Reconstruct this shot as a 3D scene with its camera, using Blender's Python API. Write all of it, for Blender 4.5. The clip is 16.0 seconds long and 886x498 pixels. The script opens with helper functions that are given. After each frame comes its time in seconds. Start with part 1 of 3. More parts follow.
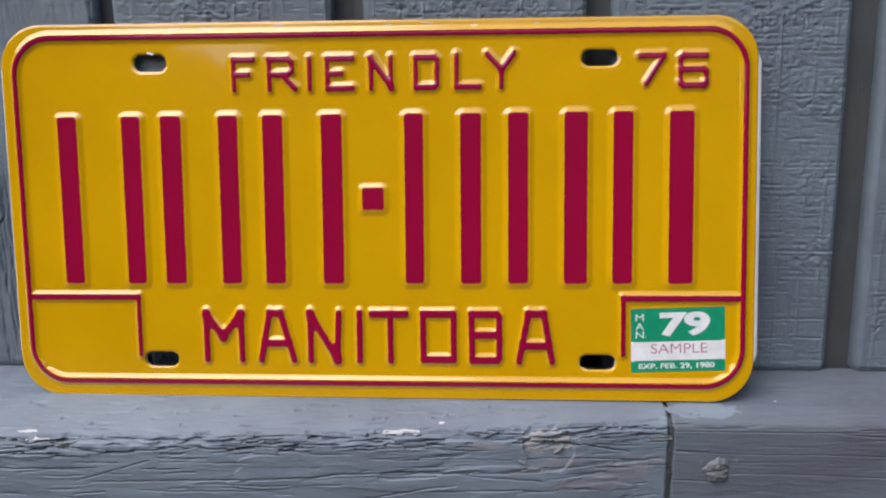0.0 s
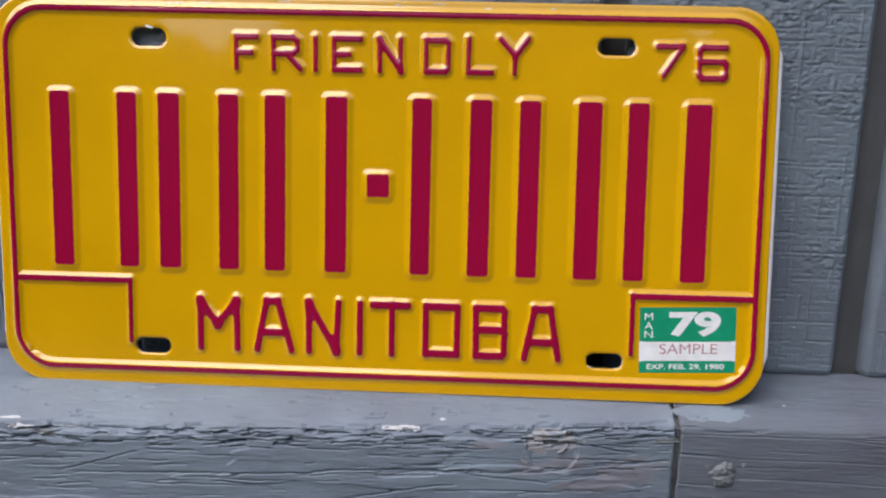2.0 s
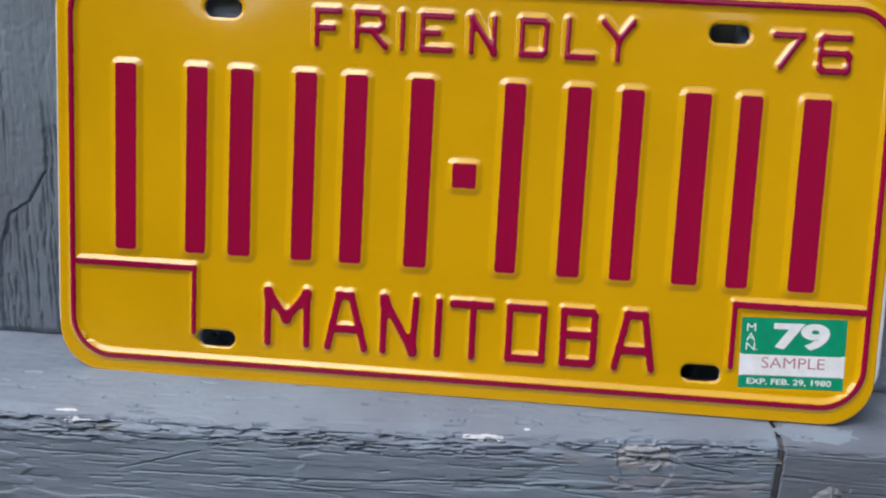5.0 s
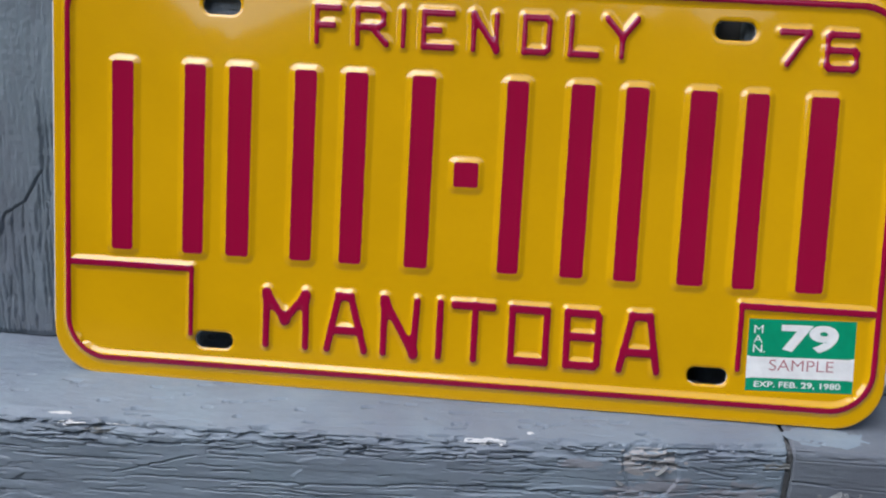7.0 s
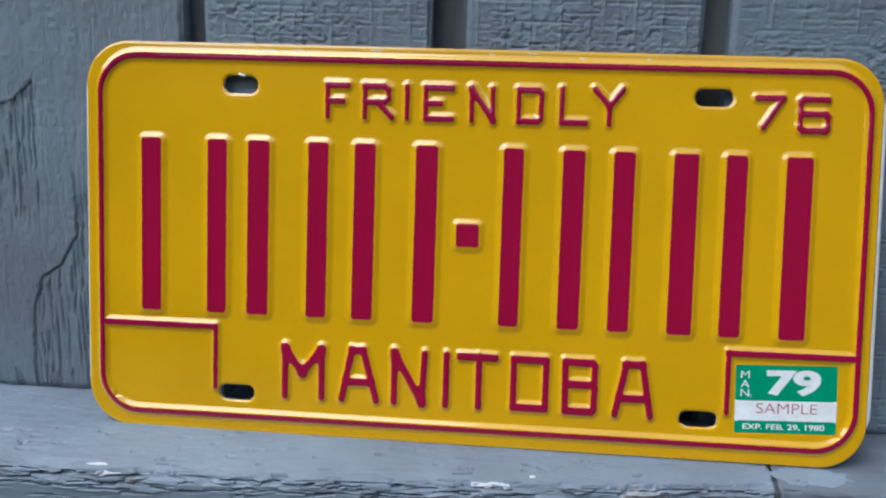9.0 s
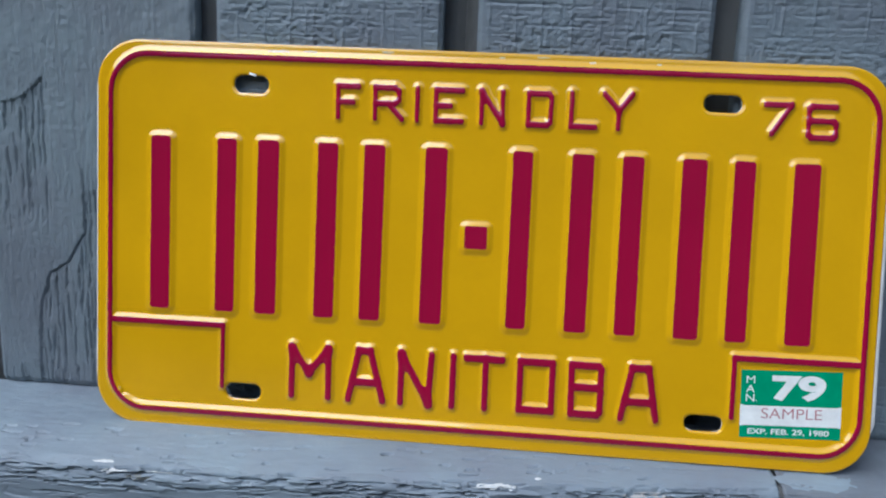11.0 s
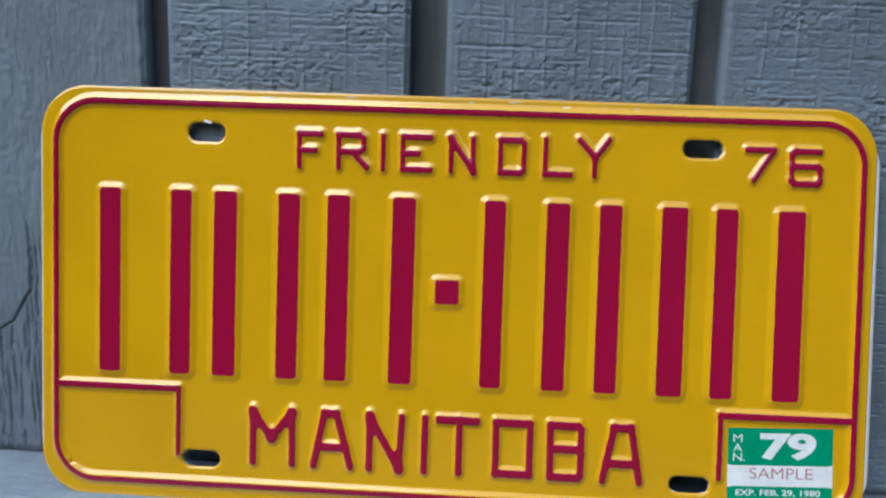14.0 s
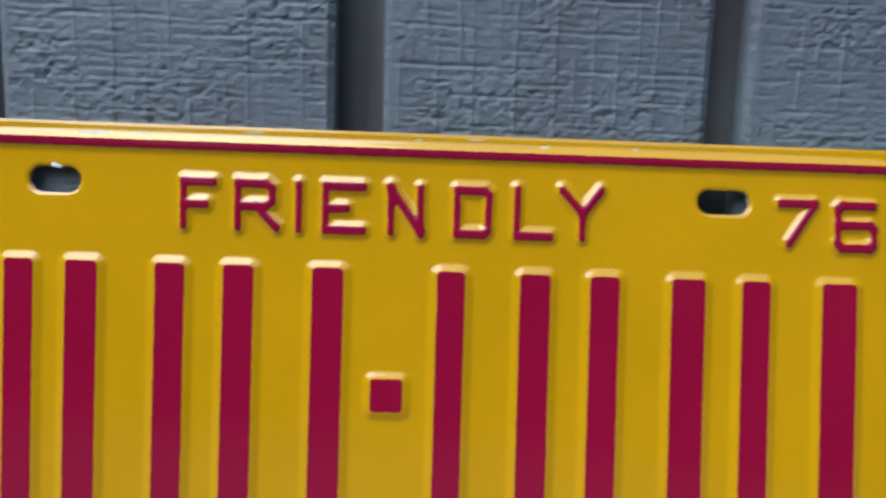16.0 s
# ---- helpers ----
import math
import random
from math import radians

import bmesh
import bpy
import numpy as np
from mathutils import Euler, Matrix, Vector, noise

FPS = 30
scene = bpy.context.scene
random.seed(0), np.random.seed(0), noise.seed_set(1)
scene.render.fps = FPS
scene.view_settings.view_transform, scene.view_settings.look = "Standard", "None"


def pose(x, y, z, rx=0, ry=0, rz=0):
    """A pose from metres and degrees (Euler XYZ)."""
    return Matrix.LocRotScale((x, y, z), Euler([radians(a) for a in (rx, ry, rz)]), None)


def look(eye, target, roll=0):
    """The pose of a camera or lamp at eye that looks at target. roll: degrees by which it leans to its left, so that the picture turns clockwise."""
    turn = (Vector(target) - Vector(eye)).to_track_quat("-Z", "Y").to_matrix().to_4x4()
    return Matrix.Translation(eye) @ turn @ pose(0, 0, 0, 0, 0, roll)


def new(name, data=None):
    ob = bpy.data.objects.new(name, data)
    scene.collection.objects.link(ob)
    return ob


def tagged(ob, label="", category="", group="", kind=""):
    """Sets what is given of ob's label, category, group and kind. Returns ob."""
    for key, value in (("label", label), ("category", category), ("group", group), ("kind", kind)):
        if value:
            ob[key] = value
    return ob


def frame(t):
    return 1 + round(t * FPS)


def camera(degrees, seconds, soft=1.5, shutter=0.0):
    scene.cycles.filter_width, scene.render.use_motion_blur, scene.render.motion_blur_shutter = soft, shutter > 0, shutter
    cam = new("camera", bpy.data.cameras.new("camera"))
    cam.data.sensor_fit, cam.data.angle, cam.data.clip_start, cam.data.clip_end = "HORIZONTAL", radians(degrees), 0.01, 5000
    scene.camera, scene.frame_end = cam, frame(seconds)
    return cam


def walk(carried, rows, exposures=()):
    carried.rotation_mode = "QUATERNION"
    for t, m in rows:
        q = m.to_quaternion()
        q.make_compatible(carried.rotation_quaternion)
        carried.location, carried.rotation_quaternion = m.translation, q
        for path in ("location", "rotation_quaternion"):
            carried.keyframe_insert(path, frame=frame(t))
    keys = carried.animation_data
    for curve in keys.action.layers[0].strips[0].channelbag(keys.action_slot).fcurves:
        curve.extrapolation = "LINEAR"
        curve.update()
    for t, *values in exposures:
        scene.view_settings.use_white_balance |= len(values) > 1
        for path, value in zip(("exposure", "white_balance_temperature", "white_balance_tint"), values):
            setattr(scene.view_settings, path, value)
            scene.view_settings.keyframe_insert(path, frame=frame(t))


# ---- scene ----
LENS = 62.68
cam = camera(LENS, 16.0, 2.1, 0.4)
PATH = [
    (0.0, 0.0437, -0.3031, 0.1223, 77.83, 0.76, 2.93),
    (0.5, 0.0424, -0.3027, 0.1224, 77.87, -0.04, 2.31),
    (1.0, 0.0427, -0.3025, 0.1215, 77.84, -0.14, 2.51),
    (1.5, 0.0393, -0.3038, 0.1190, 77.59, -0.75, 2.86),
    (2.0, 0.0357, -0.2942, 0.1193, 77.30, -1.14, 2.26),
    (2.5, 0.0182, -0.2923, 0.1274, 77.63, -1.91, 3.08),
    (3.0, 0.0122, -0.2744, 0.1231, 77.05, -2.33, 2.59),
    (3.5, 0.0100, -0.2720, 0.1210, 77.28, -2.39, 2.90),
    (4.0, 0.0064, -0.2743, 0.1169, 77.01, -2.74, 3.18),
    (4.5, 0.0078, -0.2728, 0.1135, 76.25, -3.23, 3.02),
    (5.0, 0.0065, -0.2760, 0.1154, 76.61, -2.90, 3.46),
    (7.5, 0.0063, -0.2719, 0.1111, 77.27, -2.89, 3.56),
    (8.0, 0.0076, -0.2735, 0.1139, 77.50, -2.65, 3.69),
    (8.5, 0.0039, -0.2817, 0.1202, 78.43, -2.47, 4.24),
    (9.0, 0.0107, -0.2890, 0.1293, 78.86, -1.52, 4.43),
    (9.5, 0.0116, -0.2898, 0.1300, 79.03, -1.94, 4.27),
    (10.0, 0.0090, -0.2896, 0.1287, 79.00, -2.28, 4.37),
    (12.5, 0.0059, -0.2914, 0.1308, 78.92, -1.97, 4.24),
    (13.0, 0.0062, -0.2900, 0.1282, 78.74, -0.87, 3.80),
    (13.5, 0.0107, -0.2831, 0.1270, 78.69, -0.62, 3.88),
    (14.0, 0.0092, -0.2723, 0.1414, 80.16, -1.76, 2.74),
    (14.5, -0.0003, -0.2488, 0.1423, 80.35, -2.23, 1.84),
    (15.0, -0.0091, -0.2075, 0.1443, 80.82, -2.64, 0.45),
    (15.5, -0.0091, -0.1965, 0.1440, 80.58, -2.46, -0.10),
    (16.0, 0.0119, -0.2019, 0.1488, 81.60, -1.95, -0.38),
]
walk(cam, [(t, pose(x, y, z, rx, ry, rz)) for t, x, y, z, rx, ry, rz in PATH], [
    (0.0, 0.73, 6500, 15), (3.5, 0.73, 6500, 15), (5.0, 0.71, 6350, 13), (7.5, 0.71, 6200, 10), (9.0, 0.71, 5850, 6), (14.3, 0.73, 5800, 5), (16.0, 0.68, 5900, 7)])

# ---- world and light ----
SUN_UP, SUN_ROUND = radians(60), radians(215)
world = bpy.data.worlds.new("sky")
scene.world = world
world.use_nodes = True
wn = world.node_tree
sky = wn.nodes.new("ShaderNodeTexSky")
sky.sky_type, sky.sun_disc = "NISHITA", False
sky.sun_elevation, sky.sun_rotation = SUN_UP, SUN_ROUND
sky.air_density, sky.dust_density = 1.0, 2.0
wn.nodes["Background"].inputs["Strength"].default_value = 0.15
wn.links.new(sky.outputs["Color"], wn.nodes["Background"].inputs["Color"])

sun = new("sun", bpy.data.lights.new("sun", "SUN"))
sun.data.energy, sun.data.angle, sun.data.color = 2.2, radians(70), (1.0, 0.985, 0.985)
sun.matrix_world = look((-0.62, -0.42, 0.74), (0, 0, 0))


# ---- materials ----
def material(name):
    m = bpy.data.materials.new(name)
    m.use_nodes = True
    return m, m.node_tree, m.node_tree.nodes["Principled BSDF"]


def noise_node(nt, scale, detail=6.0, rough=0.6, stretch=(1, 1, 1)):
    co = nt.nodes.new("ShaderNodeTexCoord")
    mp = nt.nodes.new("ShaderNodeMapping")
    mp.inputs["Scale"].default_value = stretch
    nt.links.new(co.outputs["Object"], mp.inputs["Vector"])
    n = nt.nodes.new("ShaderNodeTexNoise")
    n.inputs["Scale"].default_value, n.inputs["Detail"].default_value, n.inputs["Roughness"].default_value = scale, detail, rough
    nt.links.new(mp.outputs["Vector"], n.inputs["Vector"])
    return n.outputs["Fac"]


def ramp(nt, fac, *stops):
    r = nt.nodes.new("ShaderNodeValToRGB")
    while len(r.color_ramp.elements) < len(stops):
        r.color_ramp.elements.new(0.5)
    for e, (p, col) in zip(r.color_ramp.elements, stops):
        e.position = p
        e.color = (*col, 1) if isinstance(col, tuple) else (col, col, col, 1)
    nt.links.new(fac, r.inputs["Fac"])
    return r.outputs["Color"]


def mix(nt, a, b, fac, mode="MIX"):
    n = nt.nodes.new("ShaderNodeMix")
    n.data_type, n.blend_type = "RGBA", mode
    for k, val in ((6, a), (7, b), (0, fac)):
        sock = n.inputs[k]
        if isinstance(val, (int, float)):
            sock.default_value = val if k == 0 else (val, val, val, 1)
        elif isinstance(val, tuple):
            sock.default_value = (*val, 1)
        else:
            nt.links.new(val, sock)
    return n.outputs[2]


def bump(nt, bsdf, fac, metres, strength=1.0):
    b = nt.nodes.new("ShaderNodeBump")
    b.inputs["Strength"].default_value, b.inputs["Distance"].default_value = strength, metres
    nt.links.new(fac, b.inputs["Height"])
    if bsdf.inputs["Normal"].links:
        nt.links.new(bsdf.inputs["Normal"].links[0].from_socket, b.inputs["Normal"])
    nt.links.new(b.outputs["Normal"], bsdf.inputs["Normal"])


def grey_paint(name, dark, light, stretch, rough=0.55, bare=None):
    m, nt, b = material(name)
    col = mix(nt, dark, light, ramp(nt, noise_node(nt, 40, 8, 0.65, stretch), (0.3, 0.0), (0.7, 1.0)))
    blot = ramp(nt, noise_node(nt, 14, 5, 0.6), (0.38, 0.0), (0.66, 1.0))
    col = mix(nt, col, tuple(0.86 * c * k for c, k in zip(dark, (1.06, 0.97, 1.0))), blot)
    mottle = ramp(nt, noise_node(nt, 95, 6, 0.65, stretch), (0.36, 0.0), (0.64, 1.0))
    col = mix(nt, col, mix(nt, col, (1.06, 1.07, 1.07), 1.0, "MULTIPLY"), mottle)
    stain = ramp(nt, noise_node(nt, 32, 6, 0.7, stretch), (0.56, 0.0), (0.68, 1.0))
    col = mix(nt, col, tuple(0.8 * c * k for c, k in zip(light, (1.05, 0.97, 1.0))), mix(nt, 0.0, 0.55, stain))
    speck = ramp(nt, noise_node(nt, 700, 3, 0.7), (0.66, 0.0), (0.74, 1.0))
    col = mix(nt, col, tuple(min(1, c * 1.5) for c in light), mix(nt, 0.0, 0.2, speck))
    if bare:
        worn = ramp(nt, noise_node(nt, 55, 8, 0.7, stretch), (0.63, 0.0), (0.68, 1.0))
        col = mix(nt, col, bare, mix(nt, 0.0, 0.6, worn))
    nt.links.new(col, b.inputs["Base Color"])
    nt.links.new(ramp(nt, noise_node(nt, 120, 4, 0.6), (0.3, rough - 0.1), (0.7, rough + 0.15)), b.inputs["Roughness"])
    bump(nt, b, noise_node(nt, 420, 6, 0.7, stretch), 0.0007, 0.8)
    bump(nt, b, noise_node(nt, 1500, 3, 0.6), 0.0002, 0.35)
    return m


def enamel(name, colour, rough=0.16, coat=1.0):
    m, nt, b = material(name)
    wave = ramp(nt, noise_node(nt, 25, 4, 0.5), (0.3, 0.0), (0.7, 1.0))
    nt.links.new(mix(nt, colour, tuple(0.9 * c for c in colour), wave), b.inputs["Base Color"])
    nt.links.new(ramp(nt, noise_node(nt, 300, 4, 0.6), (0.3, rough * 0.8), (0.75, rough * 1.5)), b.inputs["Roughness"])
    b.inputs["Coat Weight"].default_value, b.inputs["Coat Roughness"].default_value = coat, 0.045
    b.inputs["Specular IOR Level"].default_value = 0.2
    b.inputs["Coat IOR"].default_value = 1.58
    bump(nt, b, noise_node(nt, 60, 3, 0.5), 0.0003, 0.18)
    return m


def plain(name, colour, rough=0.5, metal=0.0):
    m, nt, b = material(name)
    wave = ramp(nt, noise_node(nt, 200, 5, 0.6), (0.3, 0.0), (0.7, 1.0))
    nt.links.new(mix(nt, colour, tuple(0.82 * c for c in colour), wave), b.inputs["Base Color"])
    b.inputs["Roughness"].default_value, b.inputs["Metallic"].default_value = rough, metal
    return m


SIDING = grey_paint("siding_paint", (0.135, 0.173, 0.200), (0.170, 0.217, 0.247), (1, 1, 1))
SIDING_OLD = grey_paint("weathered_siding_paint", (0.152, 0.193, 0.217), (0.193, 0.241, 0.268), (3, 1, 0.4))
# siding grey with the grooves' shade put into the colour; also the dark joint filler
GROOVE = grey_paint("groove_shade_and_filler", (0.062, 0.068, 0.069), (0.094, 0.100, 0.101), (3, 1, 0.3))
LEDGE = grey_paint("ledge_paint", (0.169, 0.216, 0.253), (0.216, 0.272, 0.313), (0.25, 1, 1.6), 0.5)
LEDGE_R = grey_paint("smooth_ledge_paint", (0.116, 0.137, 0.160), (0.146, 0.170, 0.198), (0.15, 1, 2.0), 0.48)
YELLOW = enamel("yellow_enamel", (0.675, 0.364, 0.0008), 0.10)
RED = enamel("maroon_enamel", (0.315, 0.004, 0.039), 0.12)
BARE = plain("bare_white_edge", (0.75, 0.75, 0.72), 0.45)
CHIP = plain("white_primer", (0.62, 0.64, 0.64), 0.75)
FLAKE = plain("curled_paint", (0.20, 0.21, 0.21), 0.7)
PALE = grey_paint("pale_bared_paint", (0.30, 0.305, 0.30), (0.40, 0.40, 0.385), (0.3, 1, 1.6), 0.65)
NAIL = grey_paint("painted_nail", (0.105, 0.122, 0.126), (0.185, 0.205, 0.205), (1, 1, 1))
GREEN = plain("green_print", (0.002, 0.29, 0.14), 0.35)
WHITE = plain("white_print", (0.80, 0.82, 0.80), 0.35)
PINK = plain("faded_red_print", (0.42, 0.16, 0.17), 0.5)
GROUND_DARK = plain("ground_dark", (0.05, 0.05, 0.04), 0.95)
TAN = plain("tan_stain", (0.195, 0.205, 0.195), 0.7)
WOOD = grey_paint("bared_layer", (0.190, 0.209, 0.232), (0.270, 0.281, 0.302), (0.3, 1, 1.5), 0.6)
SKY_SCREEN = plain("screen_green", (0.024, 0.036, 0.016), 0.9)


# ---- mesh helpers ----
def mesh_part(name, verts, faces, mat, parent=None, label="", smooth=True):
    me = bpy.data.meshes.new(name)
    me.from_pydata([tuple(v) for v in verts], [], faces)
    me.polygons.foreach_set("use_smooth", [smooth] * len(me.polygons))
    me.materials.append(mat)
    me.update()
    ob = new(name, me)
    if parent:
        ob.parent = parent
    if label:
        tagged(ob, label)
    return ob


TABLE = np.random.RandomState(7).rand(256, 256)


def vnoise(x, y, seed=0):
    """Smooth noise on a lattice, 0 to 1."""
    x, y = np.asarray(x) + seed * 17.31, np.asarray(y) + seed * 9.77
    xi, yi = np.floor(x).astype(int), np.floor(y).astype(int)
    fx, fy = x - xi, y - yi
    fx, fy = fx * fx * (3 - 2 * fx), fy * fy * (3 - 2 * fy)
    g = lambda a, b: TABLE[(a + seed * 13) % 256, (b + seed * 29) % 256]
    return (g(xi, yi) * (1 - fx) + g(xi + 1, yi) * fx) * (1 - fy) + (g(xi, yi + 1) * (1 - fx) + g(xi + 1, yi + 1) * fx) * fy


def fbm(x, y, seed=0, octaves=4):
    return sum(vnoise(x * 2 ** k, y * 2 ** k, seed + k) * 0.5 ** (k + 1) for k in range(octaves)) / (1 - 0.5 ** octaves)


def smooth(a, b, x):
    t = np.clip((x - a) / (b - a), 0, 1)
    return t * t * (3 - 2 * t)


def grid_faces(nu, nv):
    i = np.arange(nu * nv).reshape(nv, nu)
    return np.stack([i[:-1, :-1], i[:-1, 1:], i[1:, 1:], i[1:, :-1]], -1).reshape(-1, 4).tolist()


def box(x0, x1, y0, y1, z0, z1):
    v = [(x, y, z) for z in (z0, z1) for y in (y0, y1) for x in (x0, x1)]
    return v, [(0, 2, 3, 1), (4, 5, 7, 6), (0, 1, 5, 4), (2, 6, 7, 3), (0, 4, 6, 2), (1, 3, 7, 5)]


# ---- siding wall (all relief in millimetres) ----
wall = tagged(new("wall_north"), "grey painted rough-sawn grooved wood siding", "wall", kind="structure")
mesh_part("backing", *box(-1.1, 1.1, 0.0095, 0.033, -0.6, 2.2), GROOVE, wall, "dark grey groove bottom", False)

# cracked paint boundary on the weathered board, from its top down (x, z)
CRACK = [(-164.5, 150), (-164.8, 92), (-165.4, 71), (-173.6, 58), (-181.6, 53), (-186.5, 40), (-188, 22), (-189, -5)]
CRACK2 = [(-175, 150), (-181, 134), (-189, 127), (-197, 124), (-230, 121)]


def siding_relief(x, z, seed, old):
    """How far the face stands proud of its plane, in mm."""
    warp = 3 * fbm(x / 18, z / 18, seed + 60)
    if old:
        h = 0.45 * fbm(x / 12, z / 30, seed) + 0.26 * fbm(x / 1.1, z / 9, seed + 5, 3) + 0.36 * fbm(x / 1.6, z / 1.9, seed + 8, 2)
        edge = np.interp(z, [p[1] for p in CRACK][::-1], [p[0] for p in CRACK][::-1]) + 1.2 * (fbm(x / 3, z / 3, 77) - 0.5)
        low = smooth(-0.4, 0.6, x - edge) * smooth(100, 88, z + 8 * fbm(x / 9, z / 9, 4))
        edge2 = np.interp(x, [p[0] for p in CRACK2][::-1], [p[1] for p in CRACK2][::-1])
        low2 = smooth(-0.4, 0.6, edge2 - z + 1.5 * fbm(x / 2, z / 2, 31)) * smooth(70, 90, z - 0.35 * (x + 190)) * smooth(-178, -182, x)
        low3 = smooth(22, 8, z + 14 * fbm(x / 10, z / 30, 44)) * smooth(-160, -175, x)
        fray = np.clip(low + low2 + low3, 0, 1)
        fiss = np.zeros_like(x)
        rnd = random.Random(5)
        for _ in range(620):
            cx, cz, ln, w = rnd.uniform(-207, -117), rnd.uniform(0, 215), rnd.uniform(3, 15), rnd.uniform(0.22, 0.42)
            near = (np.abs(x - cx) < 3) & (np.abs(z - cz) < ln)
            path = cx + 0.8 * (vnoise(z[near] / 9, 0 * z[near], rnd.randrange(40)) - 0.5) + 0.5 * (vnoise(z[near] / 2.2, 0 * z[near], rnd.randrange(40)) - 0.5)
            taper = np.clip(1 - ((z[near] - cz) / ln) ** 2, 0, 1)
            fiss[near] = np.maximum(fiss[near], np.exp(-((x[near] - path) / w) ** 2) * taper)
        rim = np.exp(-((x - edge + 0.3) / 0.5) ** 2) * smooth(100, 92, z) * smooth(0, 10, z)
        return h - 0.35 * fray - 1.3 * fiss * np.clip(fray + 0.12, 0, 1) - 1.1 * rim - 0.25 * fray * fbm(x / 0.9, z / 12, 52, 2)
    rough = smooth(0.35, 0.65, fbm(x / 22, z / 16, seed + 16, 2))
    h = 0.30 * fbm(x / 14, z / 9, seed) + (0.22 + 0.42 * rough) * fbm(x / 1.5, z / 1.3, seed + 8, 2) + 0.2 * fbm(x / 0.9, z / 14, seed + 5, 2)
    # saw kerfs across the grain, broken up where upright ridges of grain cross them
    for pitch, deep, n, run in ((2.3, 0.30, 21, 4.5), (9.5, 0.50, 27, 9.0)):
        zz = z + 0.35 * warp + 0.004 * x * (1 + seed % 3) + 300
        row = np.floor(zz / pitch)
        lie = (0.25 + 0.5 * vnoise(row * 7.3, 0 * row + 0.5, seed + n)) * pitch
        off = zz - row * pitch - lie + 0.35 * (vnoise(x / 2.6, row * 3.1, seed + n + 1) - 0.5)
        hold = smooth(0.36, 0.62, vnoise(x / run, row * 5.7, seed + n + 2)) * (0.35 + 0.9 * vnoise(row * 3.3, 0 * row, seed + n + 3))
        h = h - deep * hold * np.exp(-(off / 0.34) ** 2) + 0.3 * deep * hold * np.exp(-((off + 0.85) / 0.5) ** 2)
    xx = x + 0.25 * warp + 0.9 * (vnoise(x / 30, z / 22, seed + 35) - 0.5) + 500
    col = np.floor(xx / 5.2)
    lie = (0.15 + 0.7 * vnoise(col * 6.1, 0 * col + 0.5, seed + 36)) * 5.2
    hold = smooth(0.3, 0.7, vnoise(col * 4.3, z / 24, seed + 37))
    h = h + 0.34 * hold * np.exp(-((xx - col * 5.2 - lie) / 0.42) ** 2)
    pit = smooth(0.66, 0.74, fbm(x / 2.0, z / 1.6, seed + 11, 2)) * rough
    return h - 0.45 * pit


def siding_board(x0, x1, seed, fine, old=False, slant=(0.0, 0.0), lean=0.0):
    xs = np.linspace(x0, x1, int((x1 - x0) / 0.44)) if fine else np.linspace(x0, x1, 18)
    zs = np.concatenate([np.arange(2.2, 225, 0.42), np.arange(225, 2200, 60)]) if fine else np.concatenate([np.linspace(2.2, 300, 60), np.arange(360, 2200, 80)])
    x, z = np.meshgrid(xs, zs)
    h = siding_relief(x, z, seed, old)
    side = np.minimum(x - x0, x1 - x)
    h = 0.45 + (h - 0.45) * (0.25 + 0.75 * smooth(2.0, 5.5, x - x0)) if not old else h
    ragged = 0.5 * fbm(x / 3, z / 2.5, seed + 3)
    y = 1.5 - (h - 0.5) + 1.3 * smooth(1.6, 0.0, side - ragged) + 1.0 * smooth(2.5, 0, z - 2.2)
    y = y - lean * smooth(70, 140, z)
    # board edges that run slightly out of plumb
    across = (xs - x0) / (x1 - x0)
    tilt = np.minimum(zs, 225) - 75
    x = x + (slant[0] + (slant[1] - slant[0]) * across)[None, :] * tilt[:, None]
    n, k = len(xs), len(zs)
    front = np.stack([x, y, z], -1).reshape(-1, 3)
    left = np.stack([x0 + slant[0] * tilt, np.full(k, 9.4), zs], -1)
    right = np.stack([x1 + slant[1] * tilt, np.full(k, 9.4), zs], -1)
    under = np.stack([x[0], np.full(n, 9.4), np.full(n, zs[0])], -1)
    v = np.concatenate([front, left, right, under]) / 1000
    f = grid_faces(n, k)
    a, b, c = n * k, n * k + k, n * k + 2 * k
    f += [(a + i, i * n, (i + 1) * n, a + i + 1) for i in range(k - 1)]
    f += [(i * n + n - 1, b + i, b + i + 1, (i + 1) * n + n - 1) for i in range(k - 1)]
    f += [(i, c + i, c + i + 1, i + 1) for i in range(n - 1)]
    return mesh_part("board", v, f, SIDING_OLD if old else SIDING, wall)


BOARDS = [(-320, -218.5), (-208, -116), (-106, -16.8), (-3.5, 85.5), (96.2, 190.3), (203.6, 294)]
BOARDS = [(-1024 + 102 * k, -932 + 102 * k) for k in range(7)] + BOARDS + [(302 + 102 * k, 394 + 102 * k) for k in range(7)]
for k, (x0, x1) in enumerate(BOARDS):
    siding_board(x0, x1, 3 + 2 * k, -230 < x1 and x0 < 220 and x1 > -210, old=k == 8, slant={11: (0.0, -0.02), 12: (-0.02, 0.0)}.get(k, (0.0, 0.0)), lean={9: 2.8, 10: 1.2}.get(k, 0.0))
# stepped lip of the panel joint in one groove
xs, zs = np.array([-8.4, -8.0, -5.4, -5.1, -3.2]), np.arange(2, 400, 2.0)
x, z = np.meshgrid(xs, zs)
y = np.array([9.4, 6.6, 6.2, 4.4, 4.0])[None, :] + 0.3 * fbm(x / 2, z / 30, 5) + 0.0 * z
# lip takes the same grey, darkened for the recess
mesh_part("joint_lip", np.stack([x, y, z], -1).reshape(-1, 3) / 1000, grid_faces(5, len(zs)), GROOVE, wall)


